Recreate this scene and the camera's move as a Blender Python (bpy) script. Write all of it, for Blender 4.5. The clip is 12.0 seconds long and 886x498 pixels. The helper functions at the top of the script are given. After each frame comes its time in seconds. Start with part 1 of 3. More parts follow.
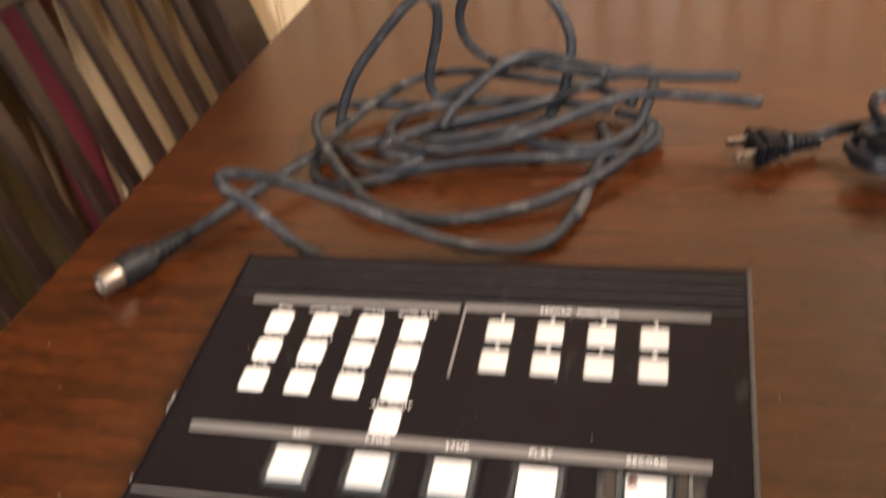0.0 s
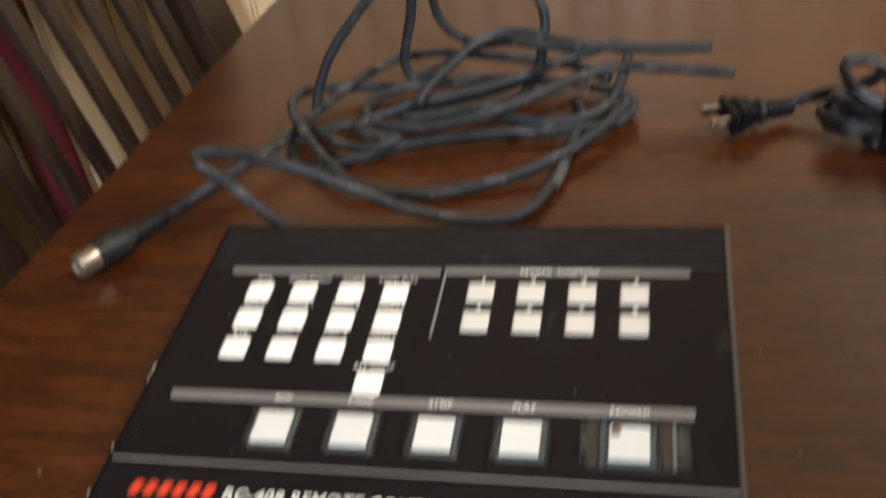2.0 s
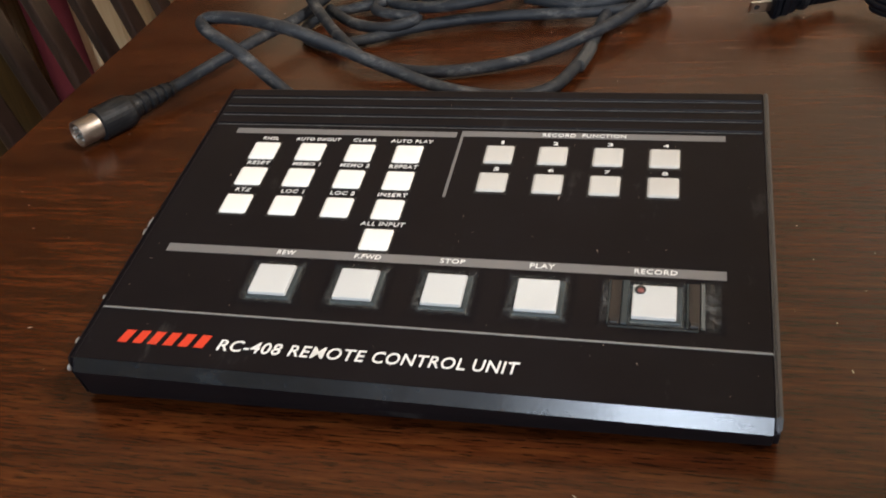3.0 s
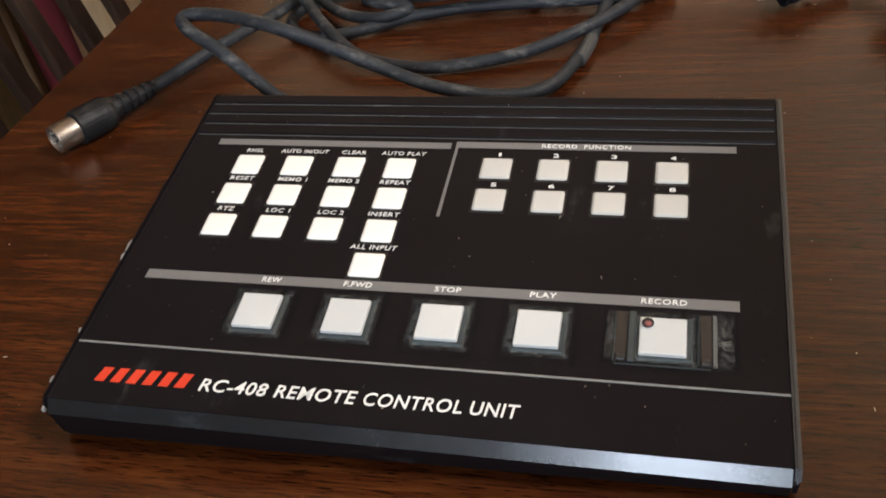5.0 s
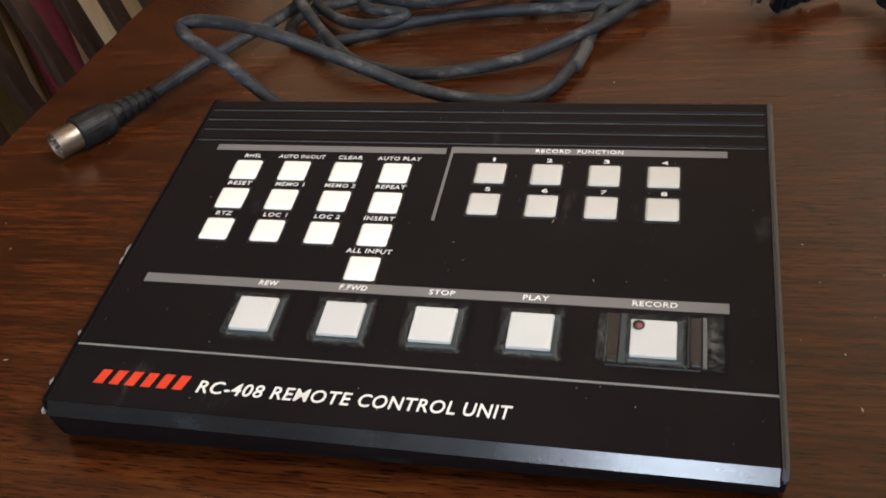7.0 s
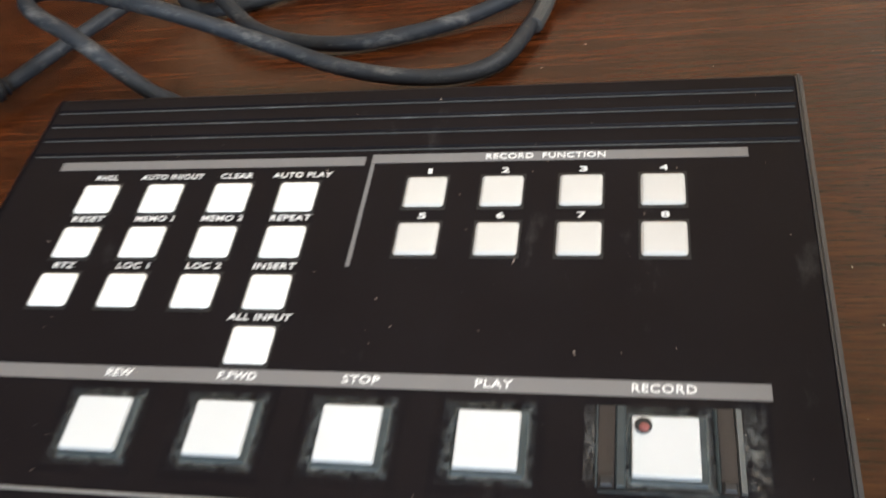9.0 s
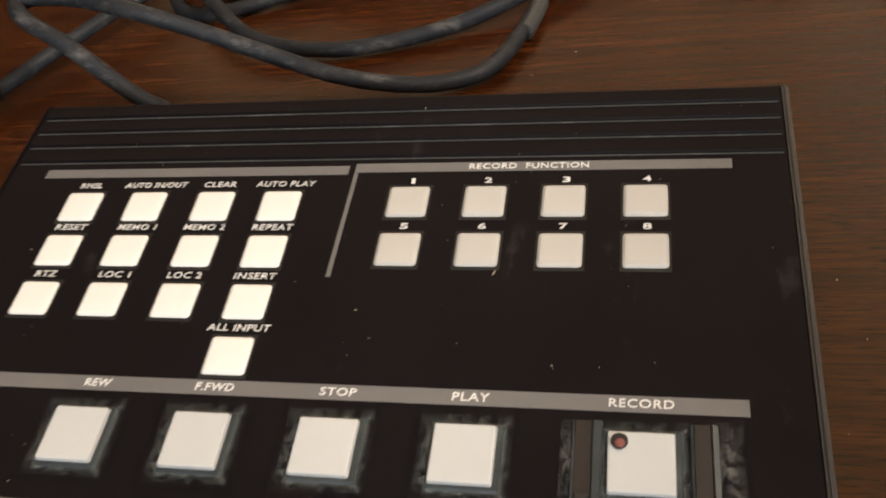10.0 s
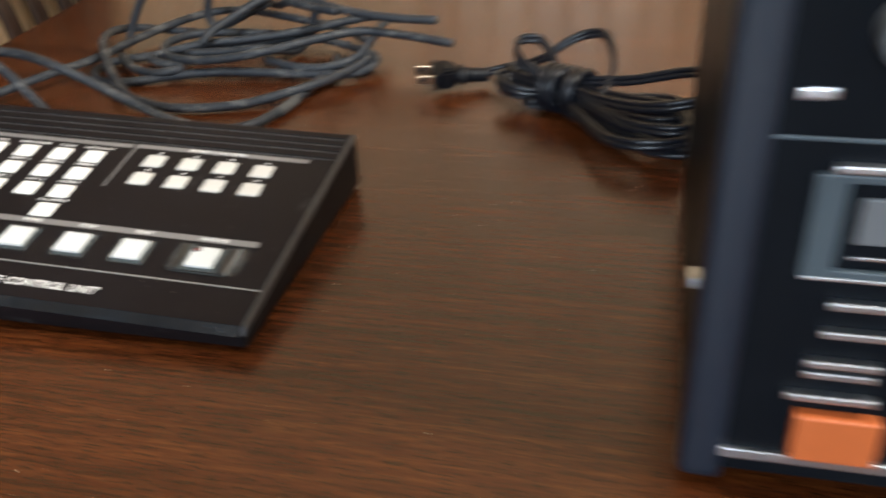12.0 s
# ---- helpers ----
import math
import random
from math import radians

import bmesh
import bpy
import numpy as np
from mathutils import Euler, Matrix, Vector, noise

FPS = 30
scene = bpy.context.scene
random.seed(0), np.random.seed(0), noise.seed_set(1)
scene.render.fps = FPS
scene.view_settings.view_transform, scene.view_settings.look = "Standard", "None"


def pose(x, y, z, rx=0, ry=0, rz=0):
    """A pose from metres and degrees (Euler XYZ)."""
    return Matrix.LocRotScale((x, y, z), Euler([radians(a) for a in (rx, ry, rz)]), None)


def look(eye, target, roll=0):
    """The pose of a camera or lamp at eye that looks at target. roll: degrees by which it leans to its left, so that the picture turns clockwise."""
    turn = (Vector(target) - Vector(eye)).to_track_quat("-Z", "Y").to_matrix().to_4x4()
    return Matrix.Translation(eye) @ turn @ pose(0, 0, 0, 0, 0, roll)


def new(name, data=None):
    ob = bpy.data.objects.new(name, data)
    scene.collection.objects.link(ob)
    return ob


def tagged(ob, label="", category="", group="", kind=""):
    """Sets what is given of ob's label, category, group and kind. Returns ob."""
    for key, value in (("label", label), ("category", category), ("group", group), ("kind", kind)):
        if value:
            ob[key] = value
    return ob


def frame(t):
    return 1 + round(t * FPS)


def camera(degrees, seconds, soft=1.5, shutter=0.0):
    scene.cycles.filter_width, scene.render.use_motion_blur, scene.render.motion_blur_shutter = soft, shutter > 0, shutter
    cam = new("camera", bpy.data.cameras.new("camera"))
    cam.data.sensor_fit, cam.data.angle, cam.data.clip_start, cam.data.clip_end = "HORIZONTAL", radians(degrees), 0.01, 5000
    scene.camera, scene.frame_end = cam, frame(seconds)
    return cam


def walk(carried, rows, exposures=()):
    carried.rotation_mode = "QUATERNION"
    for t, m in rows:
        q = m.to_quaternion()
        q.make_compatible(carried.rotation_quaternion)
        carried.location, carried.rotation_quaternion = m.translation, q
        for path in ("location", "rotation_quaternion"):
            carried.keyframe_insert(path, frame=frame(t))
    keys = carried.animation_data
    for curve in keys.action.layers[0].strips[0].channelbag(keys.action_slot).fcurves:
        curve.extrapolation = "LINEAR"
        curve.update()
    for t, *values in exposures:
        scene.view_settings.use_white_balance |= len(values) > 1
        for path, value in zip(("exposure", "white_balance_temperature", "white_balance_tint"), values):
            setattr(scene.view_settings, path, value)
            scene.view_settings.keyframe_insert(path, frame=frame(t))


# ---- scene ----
cam = camera(51.94, 12.0, soft=1.8, shutter=0.5)
# The remote's sloping panel has its own axes: x along its width, y to its back, z off the panel.
SLOPE_X, SLOPE_Y, RISE = 0.03, -0.13, 0.022
_up = Vector((-SLOPE_X, -SLOPE_Y, 1)).normalized()
_ax = (Vector((1, 0, 0)) - _up.x * _up).normalized()
_ay = _up.cross(_ax)
PANEL = Matrix.Translation((0, 0, RISE * _up.z)) @ Matrix((_ax, _ay, _up)).to_4x4()
ROWS = [
    (0, 0.1810, -0.1550, 0.2581, 18.18, -40.54, -10.28),
    (0.3, 0.1798, -0.1354, 0.2819, 15.38, -36.84, -8.67),
    (0.5, 0.1781, -0.1321, 0.2843, 14.30, -35.97, -8.07),
    (1, 0.1799, -0.1342, 0.2830, 14.91, -36.22, -8.68),
    (1.5, 0.1867, -0.1396, 0.2849, 15.30, -36.34, -9.11),
    (1.8, 0.1851, -0.1489, 0.2777, 16.29, -39.16, -9.81),
    (2, 0.1817, -0.1664, 0.2450, 16.47, -40.31, -10.61),
    (2.2, 0.1728, -0.1729, 0.2293, 16.71, -43.13, -10.76),
    (2.5, 0.1752, -0.1801, 0.2096, 18.94, -43.43, -10.90),
    (3, 0.1779, -0.1725, 0.2067, 18.55, -43.41, -10.09),
    (5, 0.1745, -0.1459, 0.2085, 19.14, -45.75, -11.28),
    (5.5, 0.1779, -0.1418, 0.2107, 19.04, -45.86, -11.55),
    (6, 0.1769, -0.1471, 0.2096, 19.11, -45.42, -11.51),
    (6.5, 0.1769, -0.1489, 0.2085, 19.05, -45.17, -11.22),
    (6.7, 0.1774, -0.1484, 0.2105, 19.13, -45.41, -11.33),
    (8.5, 0.1780, -0.1499, 0.2106, 19.41, -45.10, -11.51),
    (8.7, 0.1743, -0.1346, 0.2025, 18.34, -45.83, -11.45),
    (8.9, 0.1699, -0.0886, 0.1798, 18.66, -49.36, -13.55),
    (9, 0.1703, -0.0698, 0.1661, 17.97, -49.32, -13.78),
    (9.5, 0.1779, -0.0582, 0.1587, 16.92, -49.82, -12.88),
    (10, 0.1760, -0.0664, 0.1660, 18.54, -49.21, -13.94),
    (10.5, 0.1906, -0.0962, 0.1822, 19.94, -46.65, -13.84),
    (10.8, 0.2026, -0.1216, 0.1982, 20.17, -45.80, -12.76),
    (11, 0.2175, -0.1411, 0.2037, 19.83, -43.89, -11.25),
    (11.2, 0.2381, -0.1587, 0.2026, 19.88, -43.35, -9.70),
    (11.4, 0.2560, -0.1791, 0.2157, 19.36, -42.75, -8.67),
    (11.5, 0.2663, -0.1900, 0.2220, 18.63, -42.16, -7.80),
    (11.6, 0.2843, -0.2045, 0.2280, 18.79, -41.60, -7.38),
    (11.8, 0.3220, -0.2314, 0.2363, 18.15, -40.10, -5.47),
    (12, 0.3575, -0.2618, 0.2563, 14.23, -39.41, -2.88),
]
EXPOSURES = [(0, 0.33, 7100, 22), (0.4, 0.05, 6450, 10), (1.6, 0.03, 6400, 10), (2.3, -0.38, 6250, 13), (5, -0.45, 6150, 14), (8.5, -0.44, 6150, 14),
             (9.0, -0.05, 5850, 11), (9.5, -0.3, 6300, 12), (10.5, -0.7, 7200, 18), (11.0, -0.5, 6900, 18), (11.5, 0.0, 6650, 20), (12, 0.1, 6050, 10)]
walk(cam, [(t, PANEL @ pose(x, y, z, 90 + pitch, 0, yaw) @ pose(0, 0, 0, 0, 0, roll)) for t, x, y, z, yaw, pitch, roll in ROWS], EXPOSURES)

# ---- light ----
world = bpy.data.worlds.new("sky")
scene.world = world
world.use_nodes = True
_sky = world.node_tree.nodes.new("ShaderNodeTexSky")
_sky.sky_type, _sky.sun_disc, _sky.sun_elevation = "NISHITA", False, radians(35)
world.node_tree.links.new(_sky.outputs[0], world.node_tree.nodes["Background"].inputs[0])
world.node_tree.nodes["Background"].inputs[1].default_value = 0.1


def area_lamp(name, m, sx, sy, watts, colour):
    data = bpy.data.lights.new(name, "AREA")
    data.shape, data.size, data.size_y, data.energy, data.color = "RECTANGLE", sx, sy, watts, colour
    ob = new(name, data)
    ob.matrix_world = m
    return ob


WINDOW_X = 0.30
area_lamp("window_daylight", look((WINDOW_X, -2.47, 1.0), (0.2, 0.3, 0.0)), 0.40, 1.0, 64, (0.80, 0.91, 1.0))
LAMP_X, LAMP_Y = 0.78, -0.06
_bulb = bpy.data.lights.new("pendant_lamp_light", "POINT")
_bulb.energy, _bulb.color, _bulb.shadow_soft_size = 55, (1.0, 0.95, 0.86), 0.11
new("pendant_lamp_light", _bulb).location = (LAMP_X, LAMP_Y, 0.88)

# ---- materials ----


class Mat:
    """A small builder of node materials."""

    def __init__(self, name, rough=0.5, metal=0.0, colour=(0.5, 0.5, 0.5)):
        self.m = bpy.data.materials.new(name)
        self.m.use_nodes = True
        self.t = self.m.node_tree
        self.b = self.t.nodes["Principled BSDF"]
        self.b.inputs["Roughness"].default_value = rough
        self.b.inputs["Metallic"].default_value = metal
        self.b.inputs["Base Color"].default_value = (*colour, 1)
        self.co = self.t.nodes.new("ShaderNodeTexCoord").outputs["Object"]

    def node(self, kind, **values):
        n = self.t.nodes.new(kind)
        for k, v in values.items():
            n.inputs[k.replace("_", " ")].default_value = v
        return n

    def link(self, a, b):
        self.t.links.new(a, b)

    def scaled(self, sx, sy, sz, turn=(0, 0, 0)):
        n = self.node("ShaderNodeMapping")
        n.inputs["Scale"].default_value, n.inputs["Rotation"].default_value = (sx, sy, sz), turn
        self.link(self.co, n.inputs["Vector"])
        return n.outputs[0]

    def noise(self, vec, scale, detail=4.0, rough=0.55, distort=0.0):
        n = self.node("ShaderNodeTexNoise", Scale=scale, Detail=detail, Roughness=rough, Distortion=distort)
        self.link(vec, n.inputs["Vector"])
        return n.outputs["Fac"]

    def ramp(self, fac, stops):
        n = self.t.nodes.new("ShaderNodeValToRGB")
        while len(n.color_ramp.elements) < len(stops):
            n.color_ramp.elements.new(0.5)
        for e, (at, c) in zip(n.color_ramp.elements, stops):
            e.position, e.color = at, (*c, 1) if len(c) == 3 else c
        self.link(fac, n.inputs[0])
        return n.outputs[0]

    def mix(self, fac, a, b, kind="MIX"):
        n = self.t.nodes.new("ShaderNodeMixRGB")
        n.blend_type = kind
        for value, socket in ((fac, 0), (a, 1), (b, 2)):
            if isinstance(value, (int, float)):
                n.inputs[socket].default_value = value
            elif isinstance(value, tuple):
                n.inputs[socket].default_value = (*value, 1)
            else:
                self.link(value, n.inputs[socket])
        return n.outputs[0]

    def colour(self, out):
        self.link(out, self.b.inputs["Base Color"])
        return self

    def rough(self, fac, lo, hi):
        n = self.node("ShaderNodeMapRange", To_Min=lo, To_Max=hi)
        self.link(fac, n.inputs[0])
        self.link(n.outputs[0], self.b.inputs["Roughness"])
        return self

    def bump(self, fac, strength, distance):
        n = self.node("ShaderNodeBump", Strength=strength, Distance=distance)
        self.link(fac, n.inputs["Height"])
        self.link(n.outputs[0], self.b.inputs["Normal"])
        return self


def wood(name, dark, mid, light, along="x", rough=(0.2, 0.34), grain=1.0, bump=0.08, coat=0.0, knots=False, pore=0.55, length=3.0, fineness=4.5):
    m = Mat(name)
    long, wide = length * grain, 70.0 * grain
    s = {"x": (long, wide, wide), "y": (wide, long, wide), "z": (wide, wide, long)}[along]
    fine = m.noise(m.scaled(*s), 2.2, 6.0, 0.62, 0.3)
    pores = m.noise(m.scaled(*(v * fineness for v in s)), 1.6, 3.0, 0.6)
    broad = m.noise(m.scaled(*(v * 0.16 for v in s)), 2.4, 3.0, 0.5, 0.6)
    base = m.ramp(fine, [(0.28, dark), (0.5, mid), (0.74, light)])
    tone = m.ramp(broad, [(0.3, (0.62, 0.60, 0.58)), (0.7, (1.15, 1.1, 1.05))])
    c = m.mix(1.0, base, tone, "MULTIPLY")
    c = m.mix(1.0, c, m.ramp(pores, [(0.36, (pore, pore * 0.95, pore * 0.9)), (0.48, (1, 1, 1))]), "MULTIPLY")
    if knots:
        spots = m.noise(m.scaled(5, 5, 2.2), 3.0, 2.0)
        c = m.mix(m.ramp(spots, [(0.60, (0, 0, 0)), (0.78, (0.6, 0.6, 0.6))]), c, (0.55, 0.34, 0.15))
        lot = m.t.nodes.new("ShaderNodeObjectInfo").outputs["Random"]
        c = m.mix(1.0, c, m.ramp(lot, [(0.0, (0.86, 0.82, 0.76)), (0.5, (1.0, 0.98, 0.95)), (1.0, (1.1, 1.1, 1.08))]), "MULTIPLY")
    m.colour(c)
    m.rough(m.noise(m.scaled(9, 9, 9), 1.6, 5.0), *rough)
    m.bump(pores, bump, 0.0006)
    m.b.inputs["Coat Weight"].default_value = coat
    m.b.inputs["Coat Roughness"].default_value = 0.16
    return m.m


def plastic(name, colour, rough=0.4, dust=0.0, dust_colour=(0.45, 0.46, 0.44), grain=0.02, gloss=0.5, scuff=0.0):
    m = Mat(name, rough, 0.0, colour)
    m.b.inputs["Specular IOR Level"].default_value = gloss
    fine = m.noise(m.scaled(900, 900, 900), 1.0, 2.0)
    broad = m.noise(m.scaled(28, 28, 28), 1.0, 5.0, 0.6)
    c = m.mix(m.ramp(broad, [(0.35, (0, 0, 0)), (0.75, (0.35, 0.35, 0.35))]), colour, tuple(min(1.0, v * 1.22 + 0.004) for v in colour))
    if dust:
        specks = m.noise(m.scaled(420, 420, 420), 1.0, 2.0, 0.5)
        smear = m.noise(m.scaled(60, 22, 60), 1.0, 6.0, 0.7)
        c = m.mix(m.ramp(specks, [(0.80 - 0.08 * dust, (0, 0, 0)), (0.86, (dust, dust, dust))]), c, dust_colour)
        c = m.mix(m.ramp(smear, [(0.62, (0, 0, 0)), (0.9, (0.35 * dust,) * 3)]), c, dust_colour)
    if scuff:
        rub = m.noise(m.scaled(48, 110, 110), 1.0, 7.0, 0.78)
        c = m.mix(m.ramp(rub, [(0.53, (0, 0, 0)), (0.70, (scuff,) * 3)]), c, dust_colour)
        c = m.mix(1.0, c, m.ramp(m.noise(m.scaled(150, 150, 150), 1.0, 4.0), [(0.3, (0.78, 0.78, 0.8)), (0.6, (1.06, 1.04, 1.02))]), "MULTIPLY")
    m.colour(c)
    m.rough(broad, max(0.05, rough - 0.07), min(1.0, rough + 0.1))
    m.bump(fine, grain * 6, 0.0002)
    return m.m


def metal(name, colour, rough=0.25):
    m = Mat(name, rough, 1.0, colour)
    fac = m.noise(m.scaled(220, 220, 220), 1.0, 4.0)
    m.colour(m.mix(m.ramp(fac, [(0.4, (0, 0, 0)), (0.8, (0.6, 0.6, 0.6))]), colour, tuple(v * 0.55 for v in colour)))
    m.rough(fac, rough - 0.08, rough + 0.15)
    return m.m


TABLE_WOOD = wood("dark_mahogany", (0.031, 0.0074, 0.0019), (0.062, 0.0166, 0.0042), (0.108, 0.0345, 0.0088), "x", (0.20, 0.30), 3.2, 0.12, 0.0, False, 0.30, 4.6, 4.2)
TABLE_WOOD.node_tree.nodes["Principled BSDF"].inputs["Specular IOR Level"].default_value = 0.36
CHAIR_WOOD = wood("espresso_wood", (0.014, 0.0078, 0.0056), (0.023, 0.0126, 0.0092), (0.034, 0.0190, 0.0140), "z", (0.26, 0.38), 0.8, 0.05, 0.0)
CHAIR_WOOD.node_tree.nodes["Principled BSDF"].inputs["Specular IOR Level"].default_value = 0.55
PINE = wood("varnished_pine", (0.74, 0.55, 0.33), (0.80, 0.62, 0.40), (0.84, 0.68, 0.46), "z", (0.3, 0.45), 0.22, 0.05, 0.1, True, 0.93)
FLOOR_WOOD = wood("oak_floor", (0.10, 0.055, 0.022), (0.16, 0.095, 0.04), (0.22, 0.14, 0.07), "x", (0.3, 0.45), 0.5)
SIDE_WOOD = wood("brown_oak", (0.024, 0.0135, 0.003), (0.048, 0.029, 0.007), (0.080, 0.051, 0.013), "z", (0.35, 0.5), 0.6)
BLACK_PAINT = plastic("black_painted_metal", (0.0078, 0.0062, 0.0072), 0.40, 0.55, (0.30, 0.29, 0.27), 0.02, 0.07)
EDGE_PAINT = plastic("worn_black_edge", (0.006, 0.008, 0.011), 0.21, 0.6, (0.14, 0.18, 0.21), 0.018, 0.5, 0.08)
RIM_PAINT = plastic("grey_rim", (0.040, 0.040, 0.042), 0.35, 0.5, (0.3, 0.3, 0.3), 0.02)
BLACK_PLASTIC = plastic("black_plastic", (0.010, 0.010, 0.011), 0.5, 0.3, (0.2, 0.2, 0.2), 0.02)
PIT = plastic("dark_slot", (0.008, 0.008, 0.008), 0.6)
SLOT_BROWN = plastic("brown_slot", (0.018, 0.013, 0.011), 0.5)
# left keys: the lamp's reflection is put into a whiter colour than cream
LIT_WHITE_KEY = plastic("lit_white_key", (0.86, 0.85, 0.80), 0.32, 0.0, grain=0.01)
CREAM_KEY = plastic("cream_key", (0.52, 0.51, 0.48), 0.34, 0.0, grain=0.01)
BIG_KEY = plastic("grey_white_key", (0.56, 0.575, 0.57), 0.36, 0.0, grain=0.01)
DUST = plastic("dusty_bezel", (0.020, 0.026, 0.028), 0.7, 0.9, (0.24, 0.28, 0.28), 0.05, 0.5, 0.35)


def dust_film(name, a, b, inner, peak, colour=(0.34, 0.38, 0.37)):
    """A thin ragged film of pale dust that thins out from the box a by b to its rim."""
    m = Mat(name, 0.9, 0.0, colour)
    split = m.node("ShaderNodeSeparateXYZ")
    m.link(m.co, split.inputs[0])

    def calc(kind, p, q=None):
        n = m.t.nodes.new("ShaderNodeMath")
        n.operation = kind
        for k, v in enumerate((p, q)):
            if isinstance(v, (int, float)):
                n.inputs[k].default_value = v
            elif v is not None:
                m.link(v, n.inputs[k])
        return n.outputs[0]

    far = calc("MAXIMUM", calc("DIVIDE", calc("ABSOLUTE", split.outputs[0]), a), calc("DIVIDE", calc("ABSOLUTE", split.outputs[1]), b))
    fade = m.node("ShaderNodeMapRange", From_Min=inner, From_Max=1.0, To_Min=1.0, To_Max=0.0)
    m.link(far, fade.inputs[0])
    speck = m.ramp(m.noise(m.scaled(2200, 2200, 2200), 1.0, 5.0, 0.8), [(0.40, (0, 0, 0)), (0.66, (1, 1, 1))])
    patch = m.ramp(m.noise(m.scaled(420, 420, 420), 1.0, 5.0, 0.75), [(0.44, (0.0, 0.0, 0.0)), (0.68, (1, 1, 1))])
    alpha = calc("MULTIPLY", calc("MULTIPLY", fade.outputs[0], speck), calc("MULTIPLY", patch, peak))
    m.link(alpha, m.b.inputs["Alpha"])
    return m.m


KEY_DUST = dust_film("key_dust", 0.0100, 0.0098, 0.72, 0.6)
SKIRT = plastic("teal_grey_plastic", (0.024, 0.034, 0.037), 0.55, 0.7, (0.18, 0.22, 0.22), 0.04, 0.5, 0.2)
GUARD_DUST = dust_film("guard_dust", 0.0034, 0.0105, 0.2, 0.8, (0.40, 0.40, 0.37))
GREY_PRINT = plastic("grey_print", (0.155, 0.150, 0.148), 0.45, 0.15)
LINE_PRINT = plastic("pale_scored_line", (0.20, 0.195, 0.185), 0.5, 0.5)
RIB_LINE = plastic("dusty_rib_line", (0.060, 0.066, 0.070), 0.5, 0.9, (0.30, 0.31, 0.31), 0.03, 0.5, 0.5)
WHITE_PRINT = plastic("white_print", (0.78, 0.77, 0.74), 0.5)
RED_PRINT = plastic("red_print", (0.62, 0.045, 0.016), 0.45)
RED_LENS = plastic("dull_red_lens", (0.24, 0.085, 0.078), 0.12)
CABLE_GREY = plastic("grey_rubber_cable", (0.020, 0.023, 0.028), 0.55, 0.85, (0.185, 0.180, 0.170), 0.05, 0.28, 0.62)
CORD_BLACK = plastic("black_cord", (0.0055, 0.0062, 0.0095), 0.30, 0.15, (0.12, 0.12, 0.13), 0.02, 0.3)
BOOT_BLACK = plastic("black_rubber_boot", (0.0085, 0.0090, 0.0105), 0.45, 0.6, (0.11, 0.105, 0.10), 0.05, 0.25, 0.35)
STEEL = metal("worn_steel", (0.36, 0.30, 0.25), 0.40)
PIN_METAL = metal("bright_pin", (0.72, 0.74, 0.74), 0.25)
BRASS = metal("nickel_blade", (0.44, 0.38, 0.30), 0.30)
SILVER = metal("brushed_silver", (0.70, 0.73, 0.76), 0.3)
ORANGE = plastic("orange_key", (0.50, 0.120, 0.030), 0.4)
DECK_BLACK = plastic("deck_black", (0.0045, 0.0058, 0.0080), 0.36, 0.3, (0.2, 0.2, 0.2), 0.03, 0.07)
DECK_BLUE = plastic("deck_slate_edge", (0.0065, 0.0115, 0.022), 0.45, 0.2, (0.2, 0.2, 0.2), 0.03)
DECK_GREY = plastic("deck_grey", (0.055, 0.075, 0.090), 0.4)
REEL_GREY = plastic("pale_cassette_grey", (0.13, 0.14, 0.15), 0.35)
WORN = plastic("worn_edge", (0.10, 0.105, 0.10), 0.6, 1.0, (0.36, 0.36, 0.33))
PLUG_BLACK = plastic("plug_black", (0.0038, 0.0042, 0.0060), 0.45, 0.0, grain=0.02, gloss=0.16)
TAPE = plastic("worn_tape", (0.050, 0.050, 0.049), 0.7, 0.8, (0.4, 0.4, 0.38))
CRUMB = plastic("crumb", (0.42, 0.34, 0.27), 0.9)
RED_CLOTH = plastic("red_cloth", (0.22, 0.028, 0.034), 0.85, grain=0.2)
PLASTER = plastic("cream_plaster", (0.62, 0.55, 0.43), 0.8)
LAMP_GLASS = Mat("lamp_glass", 0.4, 0.0, (0.9, 0.85, 0.75))
LAMP_GLASS.b.inputs["Emission Color"].default_value = (1.0, 0.82, 0.58, 1)
LAMP_GLASS.b.inputs["Emission Strength"].default_value = 2.0
LAMP_GLASS = LAMP_GLASS.m

# ---- helpers for shapes ----


def thing(name, m=None, label="", category="", group="", kind=""):
    ob = new(name)
    ob.empty_display_size = 0.02
    if m is not None:
        ob.matrix_world = m
    return tagged(ob, label, category, group, kind)


def part(name, bm, material, parent=None, label="", smooth=False):
    me = bpy.data.meshes.new(name)
    bm.to_mesh(me)
    bm.free()
    me.materials.append(material)
    if smooth:
        for p in me.polygons:
            p.use_smooth = True
    ob = new(name, me)
    if parent is not None:
        ob.parent = parent
    return tagged(ob, label)


def put(name, mesh, parent, m):
    ob = new(name, mesh)
    ob.parent = parent
    ob.matrix_local = m
    return ob


def box(x0, x1, y0, y1, z0, z1, bevel=0.0, seg=2, bm=None):
    own = bmesh.new()
    bmesh.ops.create_cube(own, size=1.0)
    for v in own.verts:
        v.co = ((x0 + x1) / 2 + v.co.x * (x1 - x0), (y0 + y1) / 2 + v.co.y * (y1 - y0), (z0 + z1) / 2 + v.co.z * (z1 - z0))
    if bevel:
        bmesh.ops.bevel(own, geom=own.edges[:], offset=bevel, segments=seg, affect="EDGES", profile=0.6)
    return joined(bm, own)


